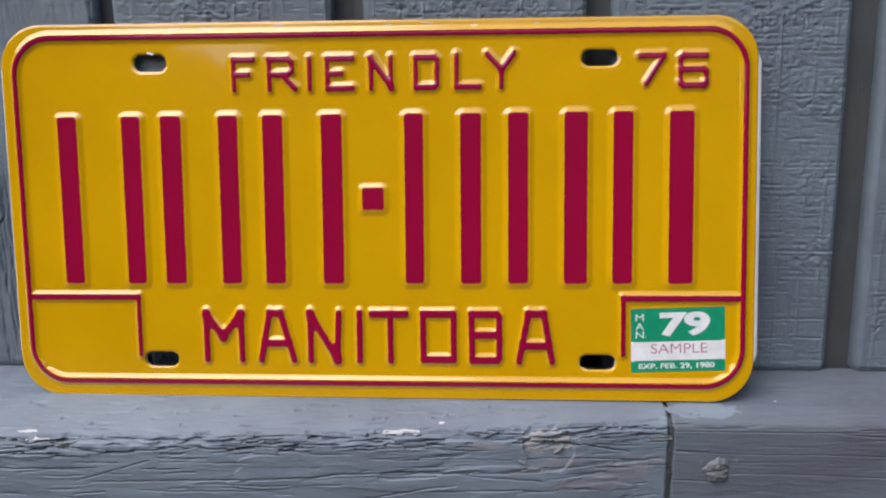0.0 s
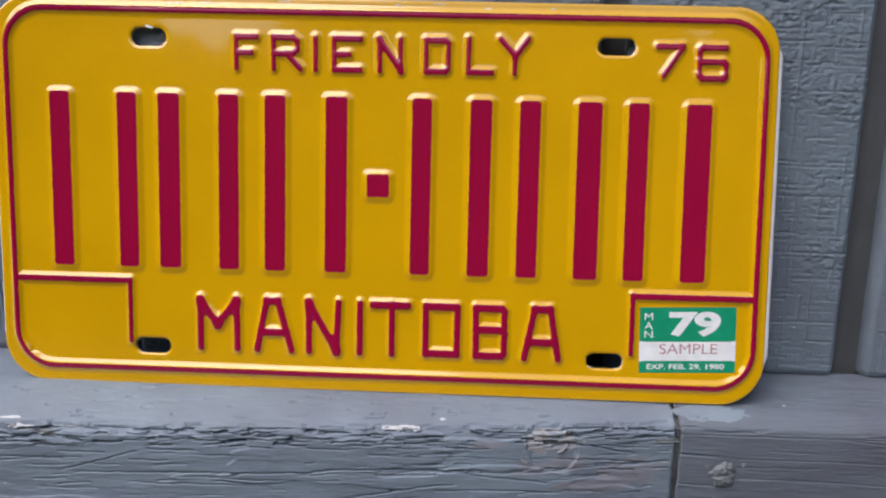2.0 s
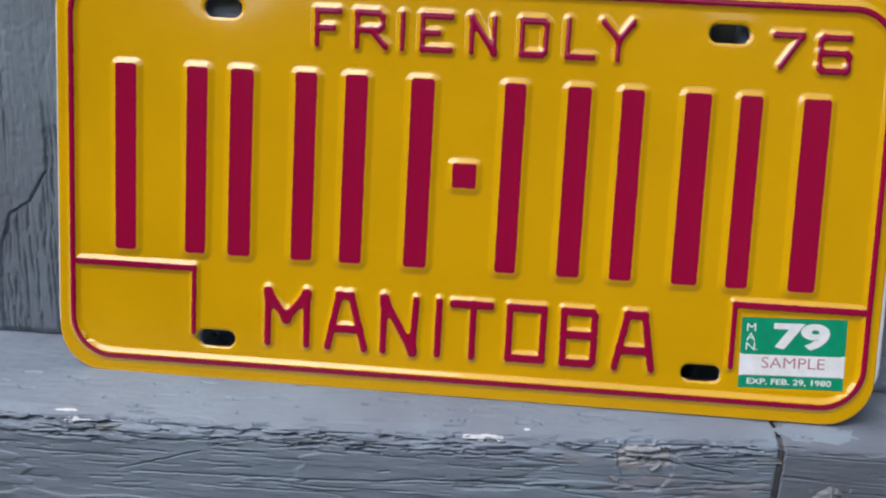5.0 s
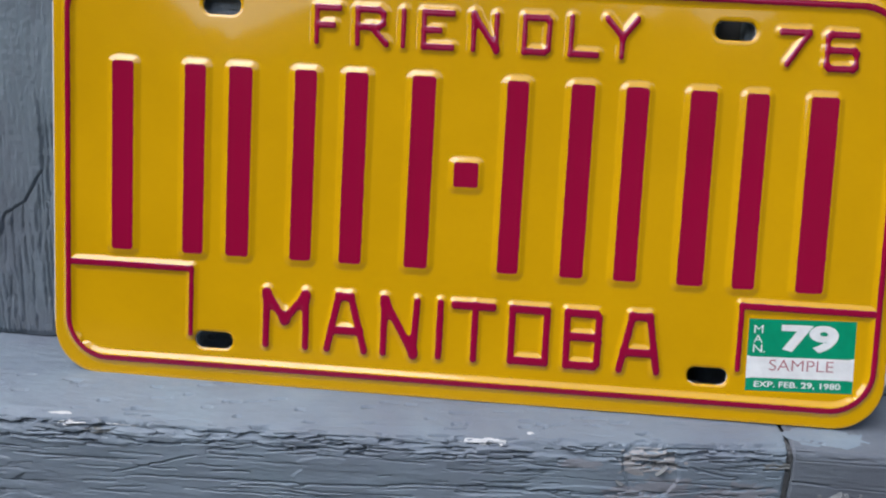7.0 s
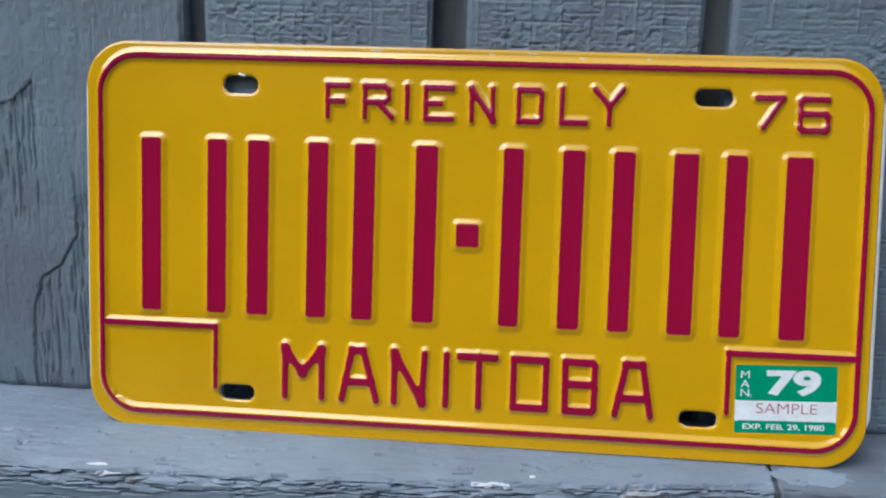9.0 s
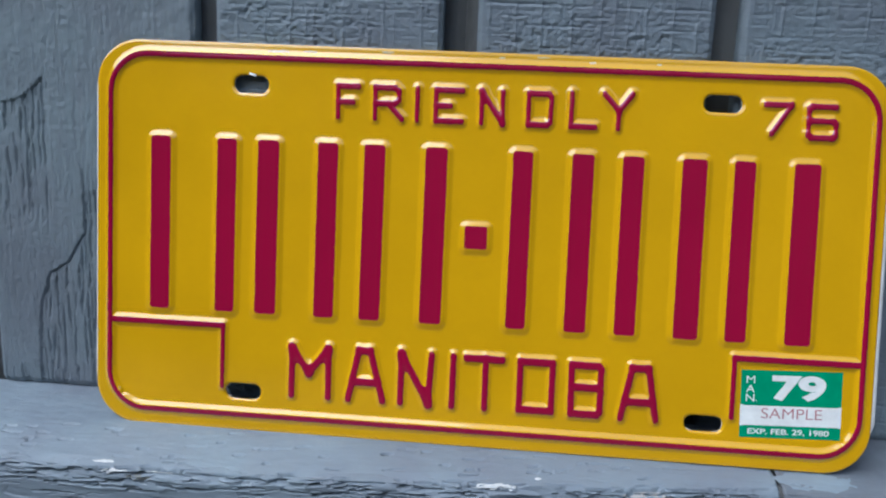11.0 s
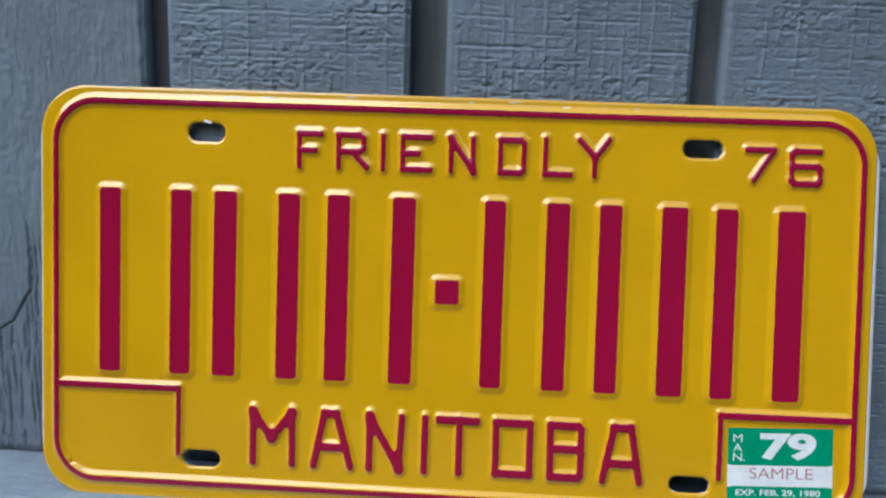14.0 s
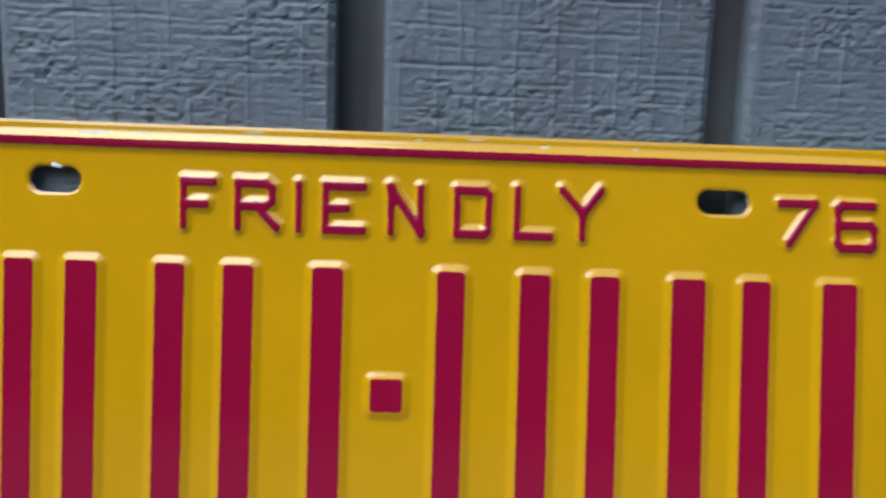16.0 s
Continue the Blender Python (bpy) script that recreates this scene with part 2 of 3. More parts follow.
# ---- ledge: two timbers butted end to end ----
def ledge_profile(x):
    """Edge y and z of the timber's front arris along x, in mm."""
    ey = np.interp(x, [-140, -75, 0, 54, 115, 116, 200], [-51, -50, -46, -43, -37.5, -37.2, -37.2])
    ez = np.interp(x, [-140, -75, 0, 54, 115, 116, 200], [-6.6, -6.3, -5.8, -5.2, -4.3, -4.0, -4.0])
    return ey, ez


def crack_list(seed, count, spans):
    """Random grain cracks: centre x and s, half length, slant, half width, depth, lifted lip."""
    rnd = random.Random(seed)
    out = []
    for (x0, x1, s0, s1, l0, l1, w0, w1, d0, d1), n in zip(spans, count):
        for _ in range(n):
            ln = rnd.uniform(l0, l1)
            out.append((rnd.uniform(x0, x1), rnd.uniform(s0, s1), ln, rnd.uniform(-0.07, 0.07), rnd.uniform(w0, w1), rnd.uniform(d0, d1), rnd.uniform(0.0, 0.16), rnd.randrange(40)))
    return out


# s runs over the ledge: below 0 on the top (to the wall), above 0 down the front
CRACKS_A = crack_list(3, (300, 85, 150, 8), ((-235, 116, -2.5, 7.0, 1.2, 7, 0.14, 0.36, 0.9, 2.2), (-235, 116, -26, -3, 0.8, 4.5, 0.25, 0.45, 0.8, 1.5), (-235, 116, 4, 40, 2, 10, 0.14, 0.26, 0.6, 1.6), (-235, 116, 6, 45, 18, 45, 0.14, 0.24, 0.8, 1.6)))
CRACKS_A += [(-128, 12.6, 22, 0.0, 0.25, 1.6, 0.20, 3), (-40, 17.6, 70, -0.02, 0.28, 1.8, 0.25, 5), (25, 16.6, 22, 0.0, 0.28, 1.8, 0.20, 7), (52, 19.5, 16, 0.12, 0.25, 1.6, 0.30, 9), (4, 26.5, 26, -0.16, 0.28, 1.6, 0.30, 11),
             (45, 25.2, 20, 0.03, 0.25, 1.5, 0.20, 13), (-100, 13.4, 15, -0.30, 0.22, 1.2, 0.10, 15), (-118, 7.6, 6, 0, 0.37, 1.8, 0.15, 17), (-100, 5.6, 7, 0, 0.31, 1.8, 0.15, 19), (-12, 1.8, 6, 0, 0.31, 1.6, 0.10, 21), (-66, 22.4, 24, 0.02, 0.22, 1.3, 0.15, 23),
             (92, 8.5, 9, 0.22, 0.30, 1.6, 0.20, 4), (74, 8.0, 8, -0.1, 0.24, 1.3, 0.15, 12),
             (62, -1.2, 12, -0.10, 0.25, 1.6, 0.25, 25), (36, -8, 5, -0.25, 0.19, 1.2, 0.10, 27), (47, -13, 4, -0.1, 0.19, 1.2, 0.10, 29), (50, -9, 3, 0.1, 0.19, 1.0, 0.10, 31)]
CRACKS_B = [(150, 3.4, 60, 0.0, 0.19, 0.25, 0.06, 2), (160, 12.6, 60, 0.01, 0.19, 0.30, 0.06, 4), (180, 21.5, 40, 0.02, 0.21, 0.35, 0.12, 6), (124, 11.5, 8, 0.05, 0.30, 0.60, 0.10, 8), (126, 24, 9, 0.05, 0.30, 0.50, 0.10, 10), (190, 4.5, 9, 0.05, 0.22, 0.30, 0.10, 12), (126, -3.4, 4, 0.15, 0.38, 0.60, 0.25, 14)]
CRACKS_B += crack_list(8, (6, 4), ((118, 230, -2, 3, 2, 6, 0.15, 0.3, 0.3, 0.6), (118, 230, 3, 40, 8, 30, 0.12, 0.2, 0.12, 0.3)))


def ledge_surface(x, q, seed, rough, marks):
    """Place on a timber, in mm, from x along it and q over it."""
    ey, ez = ledge_profile(x)
    top = q < 0
    span = 5 - ey
    a = np.clip(1 + q / span, 0, 1)
    y = np.where(top, 5 + (ey - 5) * a, ey - 1.5 * (1 - np.exp(-np.maximum(q, 0) / 1.6)))
    fall = -0.74 + (ez + 0.74) * np.clip((-28 - y) / np.maximum(-28 - ey, 1e-6), 0, 1) ** 1.25
    z = np.where(top, np.where(y > -28, 1.5 + 0.08 * y, fall), ez - np.maximum(q, 0))
    ragged = smooth(6.0, 0, np.abs(q - 0.5)) * rough
    h = 0.35 * (fbm(x / 16, q / 5, seed) - 0.5) + 0.16 * (fbm(x / 4, q / 1.6, seed + 4) - 0.5)
    h = h + (0.4 + 0.6 * rough) * 0.35 * (fbm(x / 45, q / 5, seed + 2) - 0.5) * (q > 0)
    h = h - ragged * 1.6 * smooth(0.48, 0.56, fbm(x / 13, q / 2.4, seed + 33, 3))
    h = h - 0.4 * rough * smooth(0.50, 0.515, fbm(x / 60, q / 11, seed + 41, 3)) * smooth(1.5, 4, q)
    for cx, cq, ln, slant, w, deep, lip, n in marks:
        near = (np.abs(x - cx) < ln) & (np.abs(q - cq) < 4.5 + abs(slant) * ln)
        if near.any():
            dx = x[near] - cx
            path = cq + slant * dx + (0.3 + 0.7 * rough) * (1.3 * (vnoise(x[near] / 16, 0 * dx, n) - 0.5) + 0.45 * (vnoise(x[near] / 2.2, 0 * dx, n + 3) - 0.5))
            t = (q[near] - path) / w
            taper = np.clip(1 - (dx / ln) ** 2, 0, 1)
            h[near] += taper ** 0.5 * (0.5 * lip * np.exp(-((t - 2.4) / 1.0) ** 2) - 1.6 * deep * np.exp(-t ** 4))
    # paint missing from a patch, with a broken edge
    blob = np.hypot((x - 68 - 0.15 * q) / 9.5, (q - 7.5) / 10.5) + 0.35 * (fbm(x / 5, q / 4, 61) - 0.5)
    h = h - 0.75 * smooth(1.03, 0.97, blob) * rough
    # arris rounded: push along the blended normal
    k = smooth(-1.2, 1.2, q)
    return np.stack([x, y - h * k, z + h * (1 - k)], -1)


def timber(name, x0, x1, f0, f1, seed, rough, mat, label, marks):
    xs = np.unique(np.concatenate([np.linspace(x0, f0, 14), np.arange(f0, f1, 0.48), np.linspace(f1, x1, 14)]))
    qs = np.concatenate([np.arange(-55, -24, 1.0), np.arange(-24, -6, 0.5), np.arange(-6, 31, 0.21), np.arange(31, 92, 1.5)])
    x, q = np.meshgrid(xs, qs)
    g = ledge_surface(x, q, seed, rough, marks)
    nx = len(xs)
    v = np.concatenate([g.reshape(-1, 3), np.stack([xs, np.full(nx, 5.0), np.full(nx, -100.0)], -1)])
    face = np.concatenate([q.ravel(), np.full(nx, 92.0)])
    for end, sign in ((x0, 1), (x1, -1)):
        d = sign * (v[:, 0] - end)
        k = smooth(1.8, 0, d + 0.9 * fbm(v[:, 1] / 3, v[:, 2] / 3, seed + 9))
        v[:, 2] -= 0.8 * k
        v[:, 1] += 0.9 * k
        v[:, 0] += sign * k * (0.5 + 1.3 * (fbm(v[:, 1] / 5, v[:, 2] / 5, 3) - 0.5) + 0.25 * smooth(0, 5, face))
    n = len(qs) + 1
    f = [tuple(reversed(p)) for p in grid_faces(nx, n)]
    f.append(tuple(i * nx for i in range(n)))
    f.append(tuple(i * nx + nx - 1 for i in reversed(range(n))))
    ob = mesh_part(name, v / 1000, f, mat)
    return tagged(ob, label, "ledge", kind="structure")


SEED_A, SEED_B = 11, 47
timber_a = timber("ledge", -1000, 116.9, -235, 116.9, SEED_A, 1.0, LEDGE, "weathered grey-painted timber ledge with cracked, peeling front edge", CRACKS_A)
timber_b = timber("ledge", 117.4, 1000, 117.4, 235, SEED_B, 0.18, LEDGE_R, "smoother dark grey painted timber ledge butted at a joint", CRACKS_B)

# ---- unseen ground added below, kept dark for the plate's reflections ----
tagged(mesh_part("ground", [(-40, -60, -0.6), (40, -60, -0.6), (40, 20, -0.6), (-40, 20, -0.6)], [(0, 1, 2, 3)], GROUND_DARK, smooth=False), "unseen dark ground added below the wall", "ground", kind="structure")

# ---- unseen dark screen, added to close the place behind the camera and block sky ----
ang, up = np.meshgrid(np.linspace(-1.65, 1.65, 160), np.linspace(0, 1, 24))
# top raised on the right to cut sky, dipped on the left for a pale reflection
tall = 4.0 + 5.5 * smooth(0.45, 1.0, ang) - 1.3 * np.exp(-((ang + 0.36) / 0.13) ** 2) + 0.5 * fbm(ang * 6, 0 * ang, 210) + 0.8 * fbm(ang * 40, 0 * ang, 211, 5)
rad = 7.5 + 0.5 * fbm(ang * 25, up * 6, 212) + 0.8 * up ** 3
hedge = np.stack([rad * np.sin(ang), -rad * np.cos(ang), -0.6 + tall * up], -1).reshape(-1, 3)
tagged(mesh_part("hedge", hedge, grid_faces(160, 24), SKY_SCREEN), "unseen dark green screen added behind the viewer to block sky", "hedge", kind="structure")

# ---- the plate: u along, v up its face, h proud of it, in millimetres ----
SC, LEAN = 1.016, math.atan(0.1705)
CL, SL = math.cos(LEAN), math.sin(LEAN)
BASE = np.array([0.0, -0.0267, 0.0])


def on_plate(u, v, h):
    """World place of a point of the slightly twisted sheet, from its base."""
    x0, z0 = np.asarray(u) / SC, np.asarray(v) / SC
    x = x0 - z0 / 120 * (1.4 * (192 - x0) / 192 - 0.3 * x0 / 192)
    y = 0.0001736 * (x - 192) * (z0 + 60) - np.asarray(h) / SC
    x, y, z = SC * x, SC * y, SC * z0
    return np.stack([x - 97.5, CL * y + SL * z - 3.65, -SL * y + CL * z + 135.0], -1) / 1000 - BASE


def seg(u, v, a, b):
    du, dv = b[0] - a[0], b[1] - a[1]
    t = np.clip(((u - a[0]) * du + (v - a[1]) * dv) / max(du * du + dv * dv, 1e-9), 0, 1)
    return np.hypot(u - a[0] - t * du, v - a[1] - t * dv)


def rbox(u, v, u0, u1, v0, v1, r):
    qu = np.abs(u - (u0 + u1) / 2) - (u1 - u0) / 2 + r
    qv = np.abs(v - (v0 + v1) / 2) - (v1 - v0) / 2 + r
    return np.hypot(np.maximum(qu, 0), np.maximum(qv, 0)) + np.minimum(np.maximum(qu, qv), 0) - r


def smin(a, b, k):
    m = np.clip(0.5 + 0.5 * (b - a) / k, 0, 1)
    return b * (1 - m) + a * m - k * m * (1 - m)


class Feature:
    """Embossed mark: painted where d < 0, with a slope of the given width round it."""

    def __init__(self, name, dist, span, high=1.4, slope=2.0, inset=0.0, step=0.35, paint=None):
        self.paint = paint or dist
        self.name, self.dist, self.span, self.high, self.slope, self.inset, self.step = name, dist, span, high, slope, inset, step

    def rise(self, u, v):
        d = self.dist(u, v)
        lean = (self.dist(u, v + 0.3) - self.dist(u, v - 0.3)) / 0.6
        wide = self.slope * (1.05 - 0.1 * lean)
        t = np.clip((d + self.inset) / (wide + self.inset), 0, 1)
        return self.high * (1 - 0.3 * t - 0.7 * t * t * (3 - 2 * t))


def strokes(name, lines, half, high=0.98, slope=1.5, blend=1.0, inset=0.75):
    def dist(u, v):
        d = None
        for a, b in lines:
            e = seg(u, v, a, b)
            d = e if d is None else smin(d, e, blend)
        return d - half

    def raised(u, v):
        return np.minimum(dist(u, v), dist(u, v - 0.9))
    pts = [p for l in lines for p in l]
    span = (min(p[0] for p in pts) - half, max(p[0] for p in pts) + half, min(p[1] for p in pts) - half, max(p[1] for p in pts) + half)
    
    def painted(u, v):
        return np.minimum(dist(u, v), dist(u, v - 0.55))
    return Feature(name, raised, (span[0], span[1], span[2], span[3] + 0.8), high, slope, inset, paint=painted)


def chain(*pts):
    return list(zip(pts[:-1], pts[1:]))


MARKS = []
# upright bars that stand where the large characters stand, and the square between
for a, b in ((-32.3, -24.5), (-5.6, 2.0), (10.6, 19.0), (34.5, 42.3), (52.7, 60.8), (76.6, 85.0), (110.3, 117.8), (132.8, 141.0), (151.9, 159.8), (174.2, 183.3), (193.5, 201.2), (215.5, 225.0)):
    MARKS.append(Feature("upright_bar", lambda u, v, a=a, b=b: rbox(u, v, a, b, -89.6, -21.5, 1.2), (a, b, -89.6, -21.5), 0.85, 2.5))
MARKS.append(Feature("square_mark", lambda u, v: rbox(u, v, 93, 101.6, -59.7, -51.0, 0.8), (93, 101.6, -59.7, -51), 0.85, 2.5))


def word(glyphs, half, webbed):
    for k, lines in enumerate(glyphs):
        MARKS.append(strokes("letter", lines, half, blend=webbed.get(k, 0.35)))


T1, B1 = 0.4, -11.4
word([
    chain((49.6, T1), (41.6, T1), (41.7, B1)) + [((41.6, -5.6), (47.6, -5.6))],
    chain((56.2, B1), (56.1, T1), (63.6, T1), (65.3, -0.9), (65.3, -4.3), (63.6, -5.7), (56.2, -5.7)) + [((61.2, -5.7), (66.6, B1))],
    [((72.4, T1), (72.5, B1))],
    chain((89.8, T1), (79.6, T1), (79.7, B1), (89.8, B1)) + [((79.6, -5.6), (85.4, -5.6))],
    chain((97.3, B1), (97.2, T1), (105.4, B1), (105.2, T1)),
    chain((115.2, B1), (115.1, T1), (122.6, T1), (123.7, -0.8), (123.6, -10.2), (122.4, B1), (115.2, B1)),
    chain((131.4, T1 + 0.7), (131.4, B1), (140.6, B1)),
    chain((143.6, T1 + 1.0), (149.3, -4.9), (154.1, T1 + 1.2)) + [((149.3, -4.9), (149.2, B1 + 0.1))],
], 0.85, {4: 1.6, 7: 0.9, 1: 0.6})
for lines in (chain((203.4, -0.1), (212.9, -0.1), (206.0, -11.0)),
              chain((229.3, -0.2), (220.4, -0.2), (219.4, -1.2), (219.4, -10.8), (220.4, -11.8), (228.4, -11.8), (229.4, -10.8), (229.4, -6.6), (228.4, -5.6), (219.6, -5.6))):
    MARKS.append(strokes("digit", lines, 0.8, 1.0, 1.3))
T2, B2 = -102.2, -121.4
word([
    chain((26.6, B2), (26.5, T2 - 0.4), (33.5, -112.2), (41.2, T2 - 0.4), (41.5, B2)),
    chain((49.6, B2), (53.4, T2), (58.0, T2), (63.4, B2)) + [((51.2, -114.6), (61.4, -114.6))],
    chain((70.5, B2), (70.4, T2 - 0.2), (81.6, B2), (82.3, T2)),
    [((90.9, T2), (90.9, B2))],
    [((96.0, T2 - 0.2), (110.0, T2 - 0.2)), ((103.6, T2), (103.7, B2))],
    chain((117.2, B2 + 0.4), (117.1, T2 - 0.2), (129.6, T2 - 0.2), (129.6, B2 + 0.4), (117.2, B2 + 0.4)),
    chain((137.2, B2 + 0.2), (136.9, T2 - 0.2), (147.2, T2 - 0.2), (148.2, T2 - 1.4), (148.2, -109.6), (147.2, -110.8), (148.3, -112.2), (148.2, B2 + 1.4), (147.2, B2 + 0.2), (137.2, B2 + 0.2)) + [((137, -110.9), (147.0, -110.9))],
    chain((156.3, B2), (160.0, T2), (166.2, T2), (169.6, B2)) + [((157.9, -115.2), (167.6, -115.2))],
], 1.2, {0: 2.4, 1: 1.0, 2: 2.4, 7: 1.0})


def ring(u, v):
    low, high = np.abs(rbox(u, v, -49.0, 245.0, -130.9, 10.0, 15.0)), np.abs(rbox(u, v - 1.3, -49.0, 245.0, -130.9, 10.0, 15.0))
    return smin(low, high, 1.6) - 0.8


def ring_paint(u, v):
    return np.abs(rbox(u, v - 0.15, -49.0, 245.0, -130.9, 10.0, 15.0)) - 1.0


MARKS.append(Feature("border_line", ring, (-51, 246.5, -132.5, 13.0), 1.2, 1.5, 1.2, 0.45, ring_paint))
MARKS.append(strokes("corner_box_line", chain((-48.6, -95.6), (-2.0, -95.6), (-2.0, -119.6)), 0.85, 0.95, 1.6, 0.6))
MARKS.append(strokes("corner_box_line", chain((244.2, -95.9), (198.0, -95.9), (198.0, -118.2)), 0.9, 0.95, 1.6, 0.6))
SLOTS = [(0.0, 13.9, -3.4, 3.6), (180.8, 195.4, -3.4, 3.3), (-0.7, 13.9, -124.6, -118.3), (180.7, 195.3, -124.6, -118.5)]


def outline(u, v):
    d = rbox(u, v, -54.8, 249.7, -137.0, 15.8, 17.0)
    for u0, u1, v0, v1 in SLOTS:
        d = np.maximum(d, -rbox(u, v, u0, u1, v0, v1, (v1 - v0) / 2 - 0.05))
    return d


def height(u, v):
    u, v = np.asarray(u, float), np.asarray(v, float)
    h = np.zeros_like(u)
    for m in MARKS:
        a, b, c, d = m.span
        near = (u > a - 3) & (u < b + 3) & (v > c - 3) & (v < d + 3)
        if m.name == "border_line":
            near &= ~((u > -44) & (u < 240) & (v > -125.5) & (v < 4.5))
        if near.any():
            h[near] = np.maximum(h[near], m.rise(u[near], v[near]))
    for u0, u1, v0, v1 in SLOTS:
        near = (u > u0 - 4) & (u < u1 + 4) & (v > v0 - 4) & (v < v1 + 4)
        if near.any():
            d = rbox(u[near], v[near], u0, u1, v0, v1, (v1 - v0) / 2 - 0.05)
            h[near] -= 0.35 * (1 - smooth(0, 0.8, d))
    rim = rbox(u, v, -54.8, 249.7, -137.0, 15.8, 17.0)
    h -= 0.2 * smooth(-0.8, 0.0, rim)
    # hand-pressed waviness of the tin
    return h + 0.25 * (fbm(u / 60, v / 45, 90, 2) - 0.5)


def clip_sheet(dist, u0, u1, v0, v1, step):
    """Vertices and faces of the region dist < 0, cut cleanly along its edge."""
    us, vs = np.arange(u0, u1 + step, step), np.arange(v0, v1 + step, step)
    U, V = np.meshgrid(us, vs)
    D = dist(U, V)
    inside = D < 0
    nu = len(us)
    idx = np.arange(U.size).reshape(U.shape)
    corner = np.stack([idx[:-1, :-1], idx[:-1, 1:], idx[1:, 1:], idx[1:, :-1]], -1).reshape(-1, 4)
    flat_in, fd = inside.ravel(), D.ravel()
    count = flat_in[corner].sum(1)
    faces = corner[count == 4].tolist()
    pu, pv = U.ravel().tolist(), V.ravel().tolist()
    extra = {}

    def cut(a, b):
        key = (a, b) if a < b else (b, a)
        if key not in extra:
            t = fd[a] / (fd[a] - fd[b])
            extra[key] = len(pu)
            pu.append(pu[a] + t * (pu[b] - pu[a]))
            pv.append(pv[a] + t * (pv[b] - pv[a]))
        return extra[key]

    for q in corner[(count > 0) & (count < 4)].tolist():
        poly = []
        for a, b in zip(q, q[1:] + q[:1]):
            if flat_in[a]:
                poly.append(a)
            if flat_in[a] != flat_in[b]:
                poly.append(cut(a, b))
        if len(poly) > 2:
            faces.append(poly)
    used = np.unique(np.concatenate([np.array(f) for f in faces if len(f) != 4] + [np.array([f for f in faces if len(f) == 4]).ravel()]))
    remap = -np.ones(len(pu), int)
    remap[used] = np.arange(len(used))
    table = remap.tolist()
    return np.array(pu)[used], np.array(pv)[used], [[table[i] for i in f] for f in faces]


plate = new("licence_plate")
plate.location = BASE
tagged(plate, "glossy yellow embossed metal licence plate with maroon marks, leaning on siding", "licence plate")
u, v, faces = clip_sheet(outline, -56.2, 251.4, -137.4, 16.2, 0.46)
# turned edge round the outline and the slots
count = {}
for f in faces:
    for a, b in zip(f, f[1:] + f[:1]):
        k = (a, b) if a < b else (b, a)
        count[k] = None if k in count else (a, b)
n = len(u)
h = height(u, v)
rimv = sorted({i for e in count.values() if e for i in e})
back = {i: n + k for k, i in enumerate(rimv)}
faces += [[b, a, back[a], back[b]] for a, b in (e for e in count.values() if e)]
u2, v2, h2 = np.concatenate([u, u[rimv]]), np.concatenate([v, v[rimv]]), np.concatenate([h, h[rimv] - 0.9])
mesh_part("plate_body", on_plate(u2, v2, h2), faces, YELLOW, plate)
u, v, faces = clip_sheet(outline, -56, 252, -138, 17, 2.5)
mesh_part("plate_back", on_plate(u, v, np.full(len(u), -1.4)), faces, BARE, plate, "bare metal back")
# bare edge that flares behind the two short sides
for x0, out in ((249.6, 1.0), (-54.7, -0.45)):
    vs = np.linspace(-122, 1.5, 60)
    taper = np.minimum(1, np.minimum(vs + 122, 1.5 - vs) / 4 + 0.05)
    prof = [(-0.3 * out, -0.6), (0.8 * out, -0.65), (1.7 * out, -0.85), (1.75 * out, -2.2)]
    uu = np.stack([x0 + a * taper for a, b in prof], -1)
    hh = np.stack([np.full(60, b) for a, b in prof], -1)
    vv = np.repeat(vs[:, None], 4, 1)
    mesh_part("bare_edge", on_plate(uu, vv, hh).reshape(-1, 3), grid_faces(4, 60), BARE, plate, "bare white metal edge")
# maroon paint on the raised marks
for k, m in enumerate(MARKS):
    a, b, c, d = m.span
    wob = lambda u, v, m=m, k=k: m.paint(u, v) + 0.22 * (fbm(u / 2.5, v / 2.5, 120 + k, 2) - 0.5) - 0.05
    if m.name == "border_line":
        wob = lambda u, v, f=wob: np.where((u > -44) & (u < 240) & (v > -125.5) & (v < 4.5), 9.0, f(u, v))
    u, v, faces = clip_sheet(wob, a - 0.5, b + 0.5, c - 0.5, d + 0.5, m.step)
    mesh_part(m.name, on_plate(u, v, height(u, v) + 0.07), faces, RED, plate)

# ---- validation sticker ----
ST_U, ST_V, ST_R = 201.0, -99.9, radians(1.9)


def on_sticker(x, y, h):
    """x to the right and y down from the sticker's top corner, mm."""
    x, y = np.asarray(x, float), np.asarray(y, float)
    u = ST_U + x * math.cos(ST_R) + y * math.sin(ST_R) * 0.6
    v = ST_V + x * math.sin(ST_R) - y * math.cos(ST_R)
    return on_plate(u, v, height(u, v) + h)


def sticker_panel(name, x0, x1, y0, y1, mat, parent, h):
    x, y = np.meshgrid(np.linspace(x0, x1, 24), np.linspace(y0, y1, 14))
    hh = np.full(x.shape, h)
    hh[0], hh[-1], hh[:, 0], hh[:, -1] = h - 0.05, h - 0.05, h - 0.05, h - 0.05
    f = [tuple(reversed(q)) for q in grid_faces(24, 14)]
    return mesh_part(name, on_sticker(x, y, hh).reshape(-1, 3), f, mat, parent)


